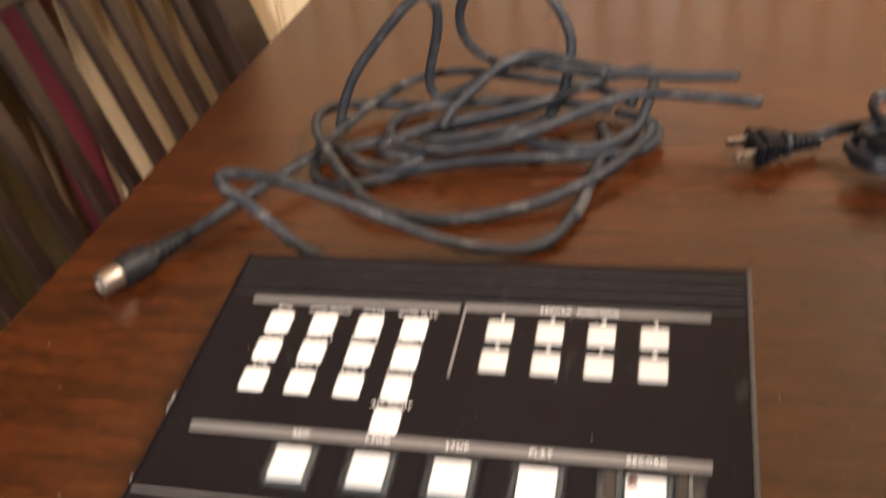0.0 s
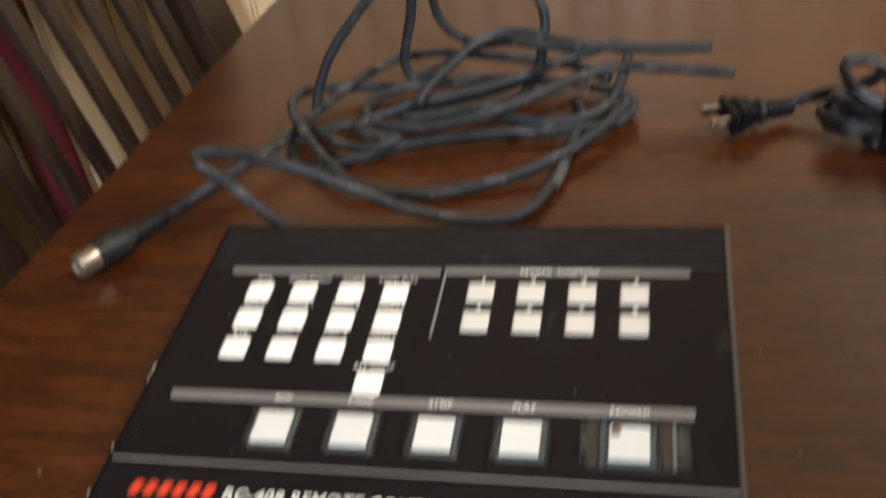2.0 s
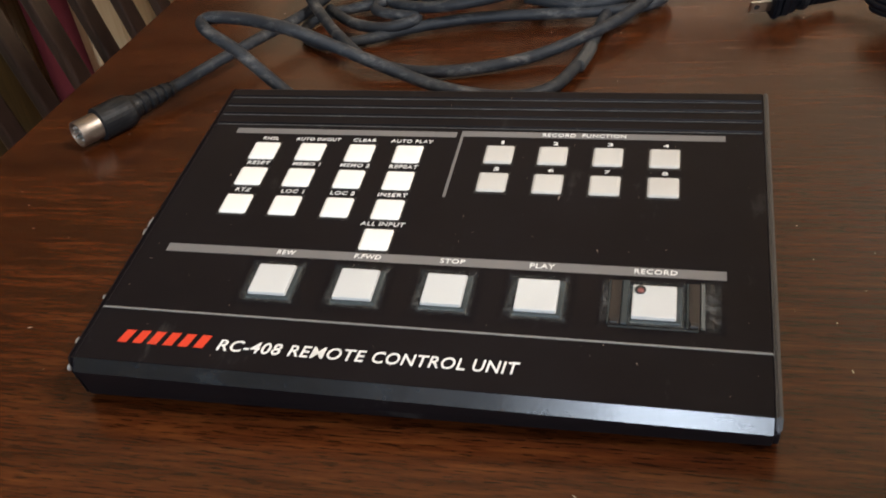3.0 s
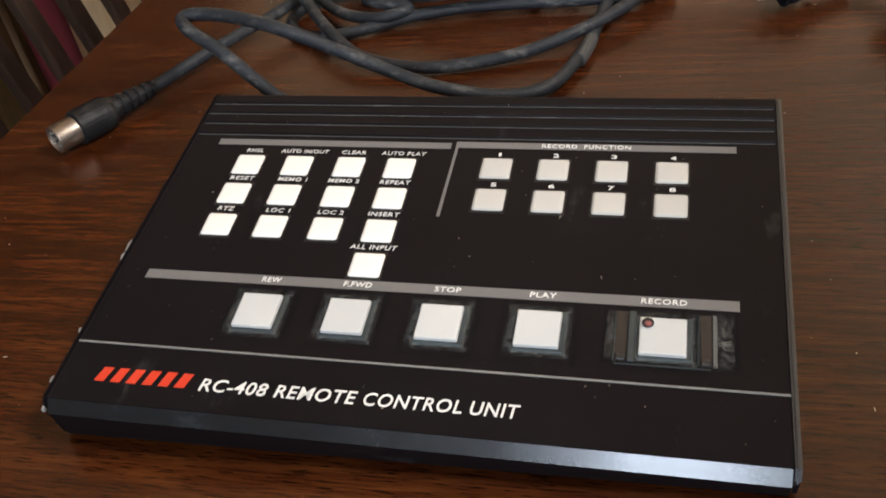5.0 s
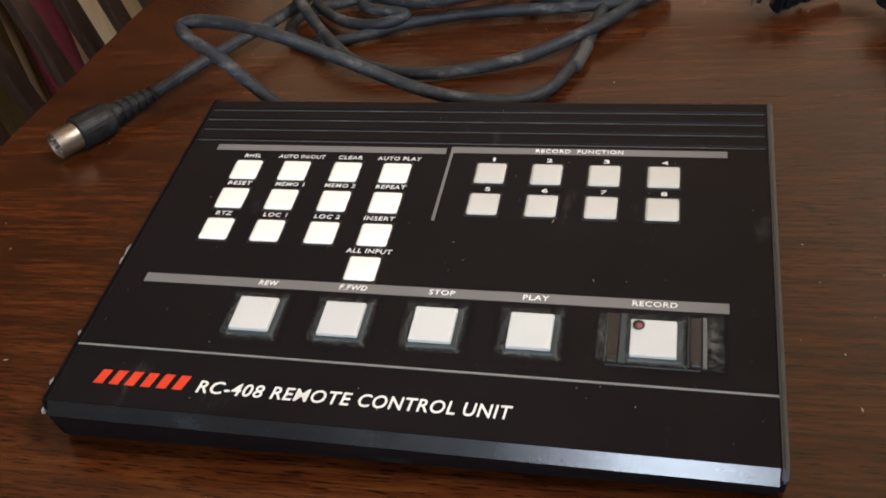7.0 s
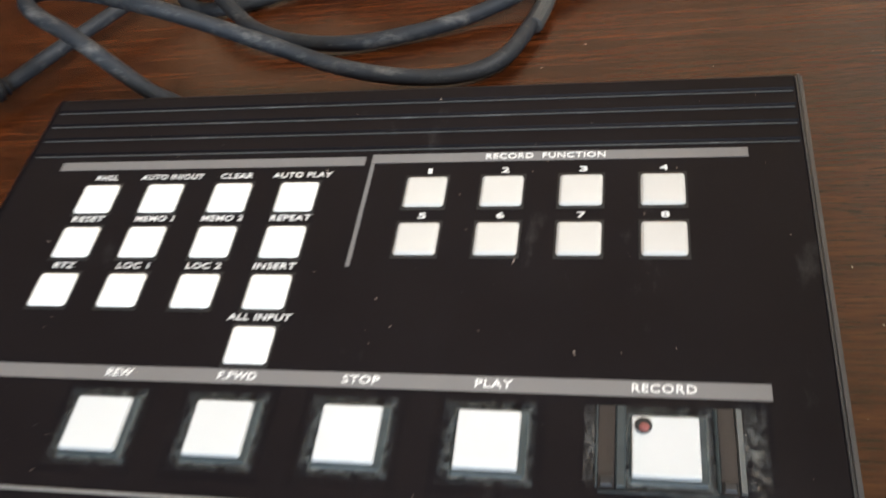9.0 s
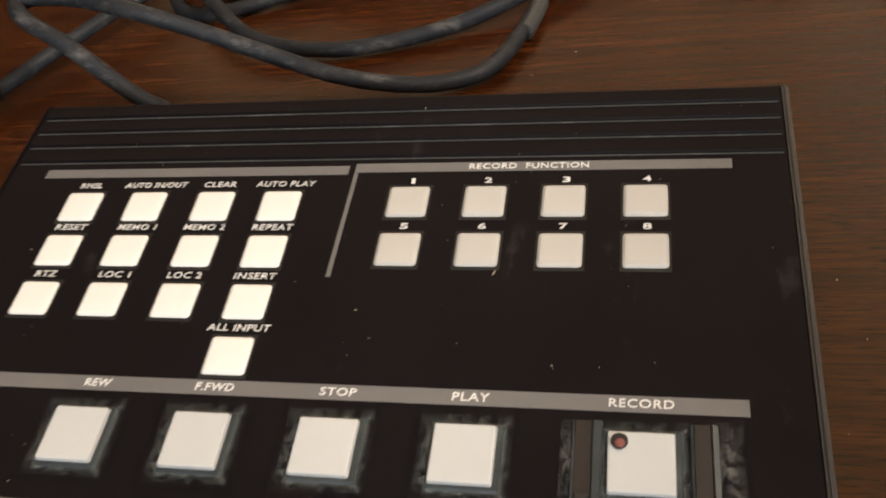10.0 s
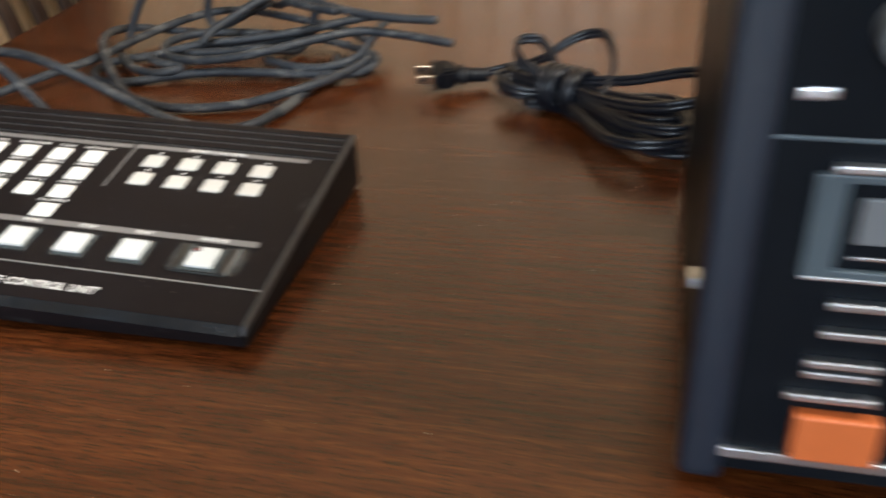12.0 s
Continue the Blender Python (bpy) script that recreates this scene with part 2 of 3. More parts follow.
def joined(bm, own):
    if bm is None:
        return own
    me = bpy.data.meshes.new("tmp")
    own.to_mesh(me)
    own.free()
    bm.from_mesh(me)
    bpy.data.meshes.remove(me)
    return bm


def prism(outline, x0, x1, axis="x", bevel=0.0, seg=2):
    """A closed outline of (a, b) pairs drawn out along an axis."""
    bm = bmesh.new()
    ends = []
    for at in (x0, x1):
        place = {"x": lambda a, b: (at, a, b), "y": lambda a, b: (a, at, b), "z": lambda a, b: (a, b, at)}[axis]
        ends.append([bm.verts.new(place(a, b)) for a, b in outline])
    n = len(outline)
    bm.faces.new(ends[0])
    bm.faces.new(ends[1][::-1])
    for i in range(n):
        bm.faces.new((ends[0][i], ends[1][i], ends[1][(i + 1) % n], ends[0][(i + 1) % n]))
    bmesh.ops.recalc_face_normals(bm, faces=bm.faces[:])
    if bevel:
        bmesh.ops.bevel(bm, geom=bm.edges[:], offset=bevel, segments=seg, affect="EDGES")
    return bm


def lathe(profile, m=None, n=24, bm=None, caps=True):
    """A turned solid: profile of (along, radius) pairs on the x axis, laid by m."""
    own = bmesh.new()
    rings = []
    for a, r in profile:
        rings.append([own.verts.new((a, r * math.cos(2 * math.pi * k / n), r * math.sin(2 * math.pi * k / n))) for k in range(n)])
    for p, q in zip(rings, rings[1:]):
        for k in range(n):
            own.faces.new((p[k], p[(k + 1) % n], q[(k + 1) % n], q[k]))
    if caps:
        own.faces.new(rings[0])
        own.faces.new(rings[-1])
    bmesh.ops.recalc_face_normals(own, faces=own.faces[:])
    if m is not None:
        own.transform(m)
    return joined(bm, own)


def smooth_path(points, steps=8):
    """Catmull-Rom through the points."""
    p = [Vector(q) for q in points]
    p = [2 * p[0] - p[1]] + p + [2 * p[-1] - p[-2]]
    out = []
    for a, b, c, d in zip(p, p[1:], p[2:], p[3:]):
        for k in range(steps):
            t = k / steps
            out.append(0.5 * (2 * b + (c - a) * t + (2 * a - 5 * b + 4 * c - d) * t * t + (3 * b - a - 3 * c + d) * t ** 3))
    out.append(p[-2])
    return out


def tube(points, radius, n=12, steps=8, bm=None, flat=1.0, wobble=0.0):
    """A round cord along smoothed points."""
    path = smooth_path(points, steps) if steps else [Vector(q) for q in points]
    own = bmesh.new()
    rings, side = [], None
    for i, q in enumerate(path):
        ahead = (path[min(i + 1, len(path) - 1)] - path[max(i - 1, 0)]).normalized()
        if side is None:
            side = ahead.orthogonal().normalized() if abs(ahead.z) > 0.9 else ahead.cross(Vector((0, 0, 1))).normalized()
        side = (side - side.dot(ahead) * ahead).normalized()
        above = side.cross(ahead)
        r = radius * (1 + wobble * noise.noise(q * 60))
        rings.append([own.verts.new(q + r * (math.cos(2 * math.pi * k / n) * side + flat * math.sin(2 * math.pi * k / n) * above)) for k in range(n)])
    for a, b in zip(rings, rings[1:]):
        for k in range(n):
            own.faces.new((a[k], a[(k + 1) % n], b[(k + 1) % n], b[k]))
    ends = [own.faces.new(rings[0]), own.faces.new(rings[-1])]
    bmesh.ops.recalc_face_normals(own, faces=own.faces[:])
    bmesh.ops.poke(own, faces=ends, offset=radius * 0.45)
    return joined(bm, own)


def lettering(text, x0, x1, y0, y1, z, shear=0.0, bold=0.012, gap=1.0):
    """Raised print that fills the box x0..x1, y0..y1 at height z."""
    data = bpy.data.curves.new("text", "FONT")
    data.body, data.shear, data.offset, data.extrude, data.space_character = text, shear, bold, 0.002, gap
    data.resolution_u = 3
    ob = bpy.data.objects.new("text", data)
    scene.collection.objects.link(ob)
    bpy.context.view_layer.update()
    me = bpy.data.meshes.new_from_object(ob.evaluated_get(bpy.context.evaluated_depsgraph_get()))
    bpy.data.objects.remove(ob)
    bm = bmesh.new()
    bm.from_mesh(me)
    bpy.data.meshes.remove(me)
    xs, ys = [v.co.x for v in bm.verts], [v.co.y for v in bm.verts]
    ax, bx, ay, by = min(xs), max(xs), min(ys), max(ys)
    for v in bm.verts:
        v.co = (x0 + (v.co.x - ax) / (bx - ax) * (x1 - x0), y0 + (v.co.y - ay) / (by - ay) * (y1 - y0), z + (0.00012 if v.co.z > 0 else -0.00005))
    return bm


# ---- room ----
FLOOR_Z, CEIL_Z = -0.75, 1.7
BACK_ANGLE = radians(2.9)
tagged(part("floor", box(-2.2, 2.6, -2.5, 0.9, FLOOR_Z - 0.05, FLOOR_Z), FLOOR_WOOD), "brown oak plank floor under the table", "floor", kind="structure")
tagged(part("ceiling", box(-2.2, 2.6, -2.5, 0.9, CEIL_Z, CEIL_Z + 0.05), PLASTER), "plain cream plaster ceiling", "ceiling", kind="structure")
tagged(part("wall_west", box(-2.25, -2.2, -2.5, 0.9, FLOOR_Z, CEIL_Z), PLASTER), "plain cream plaster wall", "wall", kind="structure")
tagged(part("wall_east", box(2.6, 2.65, -2.5, 0.9, FLOOR_Z, CEIL_Z), PLASTER), "plain cream plaster wall", "wall", kind="structure")


def south_wall():
    x0, x1, z0, z1 = WINDOW_X - 0.25, WINDOW_X + 0.25, 0.45, 1.55
    bm = box(-2.25, x0, -2.6, -2.5, FLOOR_Z, CEIL_Z)
    box(x1, 2.65, -2.6, -2.5, FLOOR_Z, CEIL_Z, bm=bm)
    box(x0, x1, -2.6, -2.5, FLOOR_Z, z0, bm=bm)
    box(x0, x1, -2.6, -2.5, z1, CEIL_Z, bm=bm)
    tagged(part("wall_south", bm, PLASTER), "cream plaster wall with a window opening", "wall", kind="structure")
    w = thing("window_1", None, "white framed window letting in daylight", "window", kind="structure")
    for b in ((x0, x1, z0, z0 + 0.04), (x0, x1, z1 - 0.04, z1), (x0, x0 + 0.04, z0 + 0.04, z1 - 0.04), (x1 - 0.04, x1, z0 + 0.04, z1 - 0.04)):
        part("window_frame", box(b[0], b[1], -2.58, -2.52, b[2], b[3], 0.004), WHITE_PRINT, w)


south_wall()


def beadboard_wall():
    """Tongued pine boards with a pair of beads at every joint."""
    m = Matrix.Translation((-0.1527, 0.655, 0)) @ Matrix.Rotation(BACK_ANGLE, 4, "Z")
    wall = thing("wall_north", m, "varnished knotty pine beadboard wall behind the table", "wall", kind="structure")
    part("backing", box(-2.1, 2.8, 0.012, 0.06, FLOOR_Z, CEIL_Z), PINE, wall)
    pitch, first = 0.04, 0.0215
    outline = [(0.0001, 0.006), (0.0001, 0.0040), (0.0012, 0.0006), (0.0022, 0.0), (0.0032, 0.0006), (0.0042, 0.0034), (0.0050, 0.0034), (0.0060, 0.0008), (0.0076, 0.0), (0.0388, 0.0), (0.0399, 0.0030), (0.0399, 0.006)]
    mesh = None
    for k in range(-22, 45):
        at = Matrix.Translation((first + k * pitch, 0, 0))
        if mesh is None:
            mesh = part("board", prism(outline, FLOOR_Z, CEIL_Z, "z"), PINE, wall)
            mesh.matrix_local = at
        else:
            put("board", mesh.data, wall, at)


def table():
    """A thick table top with eased edges on four legs."""
    t = thing("dining_table", Matrix.Translation((0, 0, FLOOR_Z)), "dark mahogany-stained wooden dining table, glossy and lightly scratched", "table")
    h = -FLOOR_Z
    a, b = Vector((-0.1527, 0.6155)), Vector((-0.137, -0.55))
    along = Vector((math.cos(BACK_ANGLE), math.sin(BACK_ANGLE)))
    c, d = a + 1.5 * along, b + 1.55 * along
    top = prism([tuple(b), tuple(d), tuple(c), tuple(a)], h - 0.028, h, "z", 0.004, 3)
    part("tabletop", top, TABLE_WOOD, t)
    ap = prism([(b.x + 0.06, b.y + 0.06), (d.x - 0.06, d.y + 0.06), (c.x - 0.06, c.y - 0.06), (a.x + 0.06, a.y - 0.06)], h - 0.11, h - 0.0285, "z", 0.002)
    part("apron", ap, CHAIR_WOOD, t)
    for q, sx, sy in ((a, 1, -1), (b, 1, 1), (c, -1, -1), (d, -1, 1)):
        x, y = q.x + sx * 0.09, q.y + sy * 0.09
        part("leg", prism([(x - 0.03, y - 0.03), (x + 0.03, y - 0.03), (x + 0.03, y + 0.03), (x - 0.03, y + 0.03)], 0.0, h - 0.111, "z", 0.004), CHAIR_WOOD, t)


table()


def chair():
    """A slat-backed chair whose leaning back stands along the table's side."""
    lean, turn = 0.245, 0.1
    ch = thing("dining_chair", Matrix.Translation((-0.222, 0.603, FLOOR_Z)) @ Matrix.Rotation(-turn, 4, "Z"), "dark espresso wooden dining chair with a tall slatted back", "chair")
    h = -FLOOR_Z

    def leaned(bm):
        for v in bm.verts:
            v.co.x -= lean * (v.co.z - h)
        return bm

    seat_z, wide = h - 0.30, 0.535
    part("seat", box(0.04, 0.40, -wide, -0.005, seat_z - 0.02, seat_z + 0.015, 0.008), CHAIR_WOOD, ch)
    for y0, y1 in ((-0.050, 0.0), (-wide, -wide + 0.050)):
        part("stile", leaned(box(-0.02, 0.012, y0, y1, seat_z - 0.05, h + 0.33, 0.003)), CHAIR_WOOD, ch)
        part("leg", box(0.045, 0.085, y0, y1, 0.0, seat_z - 0.0495, 0.003), CHAIR_WOOD, ch)
        part("leg", box(0.36, 0.40, y0, y1, 0.0, seat_z - 0.021, 0.003), CHAIR_WOOD, ch)
    part("top_rail", leaned(box(-0.016, 0.008, -wide + 0.0495, -0.0495, h + 0.088, h + 0.30, 0.004)), CHAIR_WOOD, ch)
    part("lower_rail", leaned(box(-0.016, 0.008, -wide + 0.0495, -0.0495, seat_z + 0.05, seat_z + 0.10, 0.003)), CHAIR_WOOD, ch)
    for k in range(11):
        y = -0.0755 - 0.0385 * k
        part("slat", leaned(box(-0.0060, 0.003, y - 0.0140, y + 0.0010, seat_z + 0.10, h + 0.0885, 0.002)), CHAIR_WOOD, ch)


chair()


# ---- the remote ----
def floor_of_panel(x, y):
    """The table's height in the panel's axes."""
    return -RISE + SLOPE_X * x + SLOPE_Y * y


def remote():
    r = thing("remote_control", PANEL, "black metal recorder remote control with white push buttons", "remote control")
    W, Y0, Y1 = 0.2104, -0.0218, 0.1265

    def under(bm):
        for v in bm.verts:
            v.co.x *= 1 + 0.085 * v.co.y
            if v.co.z < -0.009:
                v.co.z = floor_of_panel(v.co.x, v.co.y) + 0.0022
        return bm

    # shell: flat panel, front chamfer, tucked-in skirt
    shell = prism([(Y0, 0), (Y1 - 0.0015, 0), (Y1, -0.0015), (Y1 - 0.003, -0.02), (Y0 + 0.003, -0.02), (Y0 - 0.0016, -0.0105), (Y0 - 0.0030, -0.0034)], -0.0005, W, "x", 0.0004, 1)
    part("casing", under(shell), BLACK_PAINT, r)
    part("front_chamfer", under(prism([(Y0 - 0.0002, 0.0002), (Y0 + 0.0006, -0.0006), (Y0 - 0.0024, -0.0040), (Y0 - 0.0034, -0.0033)], 0.0002, W - 0.0005, "x")), EDGE_PAINT, r, "chamfered front edge with worn paint")
    rim = [(Y0 - 0.0022, -0.0036), (Y0, 0.0002), (Y1 - 0.0012, 0.0002), (Y1 + 0.0004, -0.0014), (Y1, -0.0034), (Y0 - 0.0012, -0.0050)]
    part("edge_rim", under(prism(rim, W + 0.0001, W + 0.0018, "x", 0.0006, 2)), RIM_PAINT, r, "worn dark grey metal edge")
    skirt = [(Y0 - 0.0014, -0.0051), (Y1 - 0.0003, -0.0035), (Y1 - 0.0025, -0.0202), (Y0 + 0.0032, -0.0202), (Y0 - 0.0008, -0.0105)]
    part("side_skirt", under(prism(skirt, W + 0.0001, W + 0.0017, "x", 0.0003, 1)), BLACK_PAINT, r)
    rim = [(Y0 - 0.0022, -0.0036), (Y0, 0.0002), (Y1 - 0.0012, 0.0002), (Y1 + 0.0004, -0.0014), (Y1 - 0.0025, -0.0202), (Y0 + 0.003, -0.0202), (Y0 - 0.0012, -0.0105)]
    part("side_skirt", under(prism(rim, -0.0026, -0.0006, "x", 0.0008, 2)), BLACK_PAINT, r)
    part("bare_corner", lathe([(0.0, 0.0004), (0.0006, 0.0012), (0.0014, 0.0010)], Matrix.Translation((-0.0028, Y0 - 0.0016, -0.0034)), 10), LINE_PRINT, r, "corner worn to bare metal")
    for y, long in ((0.036, 0.0016), (0.041, 0.0026), (0.004, 0.0010), (-0.015, 0.0012)):
        chip = lathe([(-long, 0.0002), (0.0, 0.0006), (long, 0.0002)], Matrix.Translation((-0.0024, y, -0.0002)) @ Matrix.Rotation(math.pi / 2, 4, "Z"), 8)
        part("paint_chip", chip, LINE_PRINT, r, "chip of bare pale metal")
    for x in (0.02, 0.19):
        for y in (-0.012, 0.112):
            z = floor_of_panel(x, y)
            part("foot", lathe([(0, 0.005), (0.0024, 0.0055)], Matrix.Translation((x, y, z)) @ Matrix.Rotation(-math.pi / 2, 4, "Y"), 16), BLACK_PLASTIC, r)

    # ribs at the back and the scored line in front
    for y in (0.1215, 0.1155, 0.1095, 0.1030):
        part("rib", under(prism([(y - 0.0022, -0.0004), (y + 0.0020, -0.0004), (y + 0.0014, 0.00055), (y - 0.0017, 0.00055)], 0.0, W - 0.0006, "x")), BLACK_PAINT, r)
        part("scored_line", under(box(0.0005, W - 0.001, y - 0.00292, y - 0.00262, -0.0002, 0.00024)), RIB_LINE, r)
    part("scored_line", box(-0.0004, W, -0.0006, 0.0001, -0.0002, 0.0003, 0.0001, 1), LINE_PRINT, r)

    # printed bars
    for x0, x1, y0, y1 in ((0.0108, 0.1012, 0.0946, 0.0978), (0.1030, 0.1988, 0.0953, 0.0985), (0.0102, 0.1982, 0.0270, 0.0308)):
        part("printed_bar", box(x0, x1, y0, y1, -0.0003, 0.00014), GREY_PRINT, r)
    part("printed_divider", prism([(0.1027, 0.0605), (0.1038, 0.0605), (0.1040, 0.0952), (0.1030, 0.0952)], -0.0003, 0.00014, "z"), GREY_PRINT, r)

    # small keys
    def small_key(name, mat):
        bm = box(-0.0053, 0.0053, -0.0051, 0.0052, -0.002, 0.0009, 0.0012, 3)
        for v in bm.verts:
            if v.co.z > 0.0005:
                v.co.x *= 0.975
                v.co.y *= 0.975
        return part(name, bm, mat, r)

    white = small_key("key", LIT_WHITE_KEY)
    cream = small_key("key", CREAM_KEY)
    shade = part("key_slot", box(-0.0058, 0.0058, -0.0060, 0.0060, -0.0005, 0.0001), PIT, r)
    placed = []

    def key(source, x, y):
        first = source not in placed
        at = Matrix.Translation((x, y, 0))
        if first:
            source.matrix_local = at
            placed.append(source)
        else:
            put("key", source.data, r, at)
        if shade not in placed:
            shade.matrix_local = at
            placed.append(shade)
        else:
            put("key_slot", shade.data, r, at)

    def word(text, xc, y0, y1, width, shear=0.12, bold=0.014):
        part("lettering", lettering(text, xc - width / 2, xc + width / 2, y0, y1, 0.0002, shear, bold, 1.1), WHITE_PRINT, r)

    columns = (0.0271, 0.0462, 0.0660, 0.0848)
    rows = (
        (0.0834, 0.0902, (("RHSL", 0.0240, 0.0305), ("AUTO IN/OUT", 0.0378, 0.0562), ("CLEAR", 0.0614, 0.0706), ("AUTO PLAY", 0.0765, 0.0930))),
        (0.0681, 0.0750, (("RESET", 0.0228, 0.0320), ("MEMO 1", 0.0414, 0.0524), ("MEMO 2", 0.0604, 0.0718), ("REPEAT", 0.0795, 0.0905))),
        (0.0525, 0.0592, (("RTZ", 0.0240, 0.0300), ("LOC 1", 0.0422, 0.0510), ("LOC 2", 0.0612, 0.0704), ("INSERT", 0.0792, 0.0902))),
    )

    def print_at(text, x0, x1, y0, y1, shear=0.1, bold=0.016):
        part("lettering", lettering(text, x0, x1, y0, y1, 0.0002, shear, bold, 1.1), WHITE_PRINT, r)

    for y, low, names in rows:
        for x, (name, x0, x1) in zip(columns, names):
            key(white, x, y)
            print_at(name, x0, x1, low + 0.0002, low + 0.0021, 0.08, 0.004)
    key(white, 0.0845, 0.0372)
    print_at("ALL INPUT", 0.0770, 0.0928, 0.0441, 0.0460, 0.08, 0.004)
    for row, y, low in ((0, 0.0846, 0.0912), (1, 0.0690, 0.0758)):
        for k in range(4):
            x = 0.1192 + 0.01965 * k
            key(cream, x, y)
            half = 0.0005 if row + k == 0 else 0.0010
            print_at("12345678"[4 * row + k], x + 0.0004 - half, x + 0.0004 + half, low - 0.0002, low + 0.0016, 0.0, 0.010)
    word("RECORD  FUNCTION", 0.149, 0.0960, 0.0979, 0.0305, 0.0, 0.008)

    # transport keys in their bezels
    for name, x, width in (("REW", 0.0548, 0.0066), ("F.FWD", 0.0838, 0.0092), ("STOP", 0.1128, 0.0083), ("PLAY", 0.1421, 0.0080), ("RECORD", 0.1772, 0.0130)):
        word(name, x, 0.0280, 0.0300, width, 0.1 if name in ("REW", "F.FWD") else 0.04, 0.009)
        k = box(x - 0.0067, x + 0.0067, 0.0086, 0.0220, -0.001, 0.0019, 0.0005, 2)
        for v in k.verts:
            if v.co.z > 0.001:
                v.co.x = x + (v.co.x - x) * 0.965
                v.co.y = 0.0153 + (v.co.y - 0.0153) * 0.965
        film = part("dust_film", box(-0.0115, 0.0115, -0.0115, 0.0115, 0.0, 0.00003), KEY_DUST, r)
        film.matrix_local = Matrix.Translation((x, 0.0152, 0.0006 if name == "RECORD" else 0.00045))
        part("transport_key", k, BIG_KEY, r)
        skirt = box(x - 0.0070, x + 0.0080, 0.0076, 0.0226, -0.001, 0.0008, 0.0005, 1)
        part("key_skirt", skirt, SKIRT, r, "teal-grey key skirt")
        part("key_slot", box(x - 0.0073, x + 0.0084, 0.0072, 0.0231, -0.001, 0.0001), PIT, r)
    # guard rails and lamp of the record key
    x = 0.1772
    for x0, x1 in ((0.1637, 0.1641), (0.1676, 0.1696), (0.1866, 0.1872)):
        part("guard_rail", box(x0, x1, 0.0068, 0.0246, -0.001, 0.0009, 0.0003, 1), SKIRT, r, "dusty teal-grey guard rail")
    part("guard_rail", prism([(0.1906, -0.0005), (0.1922, -0.0005), (0.1918, 0.0003), (0.1908, 0.0009)], 0.0068, 0.0246, "y"), WORN, r, "pale worn guard edge")
    for x0, x1 in ((0.1643, 0.1674), (0.1874, 0.1904)):
        part("slot", box(x0, x1, 0.0068, 0.0247, -0.001, 0.00025), SLOT_BROWN, r)
        part("slot_bar", box(x0 + 0.0002, x1 - 0.0002, 0.0070, 0.0090, 0.0, 0.0009, 0.0003, 1), BLACK_PLASTIC, r)
    part("guard_rail", box(0.1642, 0.1902, 0.0058, 0.0062, -0.001, 0.0004, 0.0001, 1), DUST, r)
    for at, tall in ((0.1934, 1.0), (0.1632, 0.9)):
        film = part("dust_film", box(-0.0044, 0.0044, -0.011, 0.011, 0.0, 0.00003), GUARD_DUST, r)
        film.matrix_local = Matrix.Translation((at, 0.0160, 0.0002)) @ Matrix.Diagonal((1.0 if at > 0.18 else 0.6, tall, 1, 1))
    lamp = part("lamp", lathe([(0, 0.0017), (0.0003, 0.0017), (0.0004, 0.0014)], Matrix.Translation((0.1730, 0.0193, 0.0022)) @ Matrix.Rotation(-math.pi / 2, 4, "Y"), 20), PIT, r, "small dark record lamp")
    part("lens", lathe([(0, 0.0010), (0.0005, 0.0010), (0.0008, 0.0005)], Matrix.Translation((0.1731, 0.0188, 0.0022)) @ Matrix.Rotation(-math.pi / 2, 4, "Y"), 16), RED_LENS, lamp, "dull red lens")

    # front strip: red maker's mark as plain slanted blocks, then the model line
    for k in range(6):
        x0 = 0.0117 + 0.0053 * k
        bm = prism([(x0, -0.0143), (x0 + 0.0032, -0.0143), (x0 + 0.0047, -0.0092), (x0 + 0.0015, -0.0092)], -0.0002, 0.00014, "z")
        part("red_mark", bm, RED_PRINT, r)
    for text, x0, x1 in (("RC-408", 0.0462, 0.0674), ("REMOTE", 0.0698, 0.0943), ("CONTROL", 0.0965, 0.1248), ("UNIT", 0.1270, 0.1406)):
        part("lettering", lettering(text, x0, x1, -0.0148, -0.0104, 0.0002, 0.14, 0.010, 1.08), WHITE_PRINT, r)

    return r


REMOTE = remote()


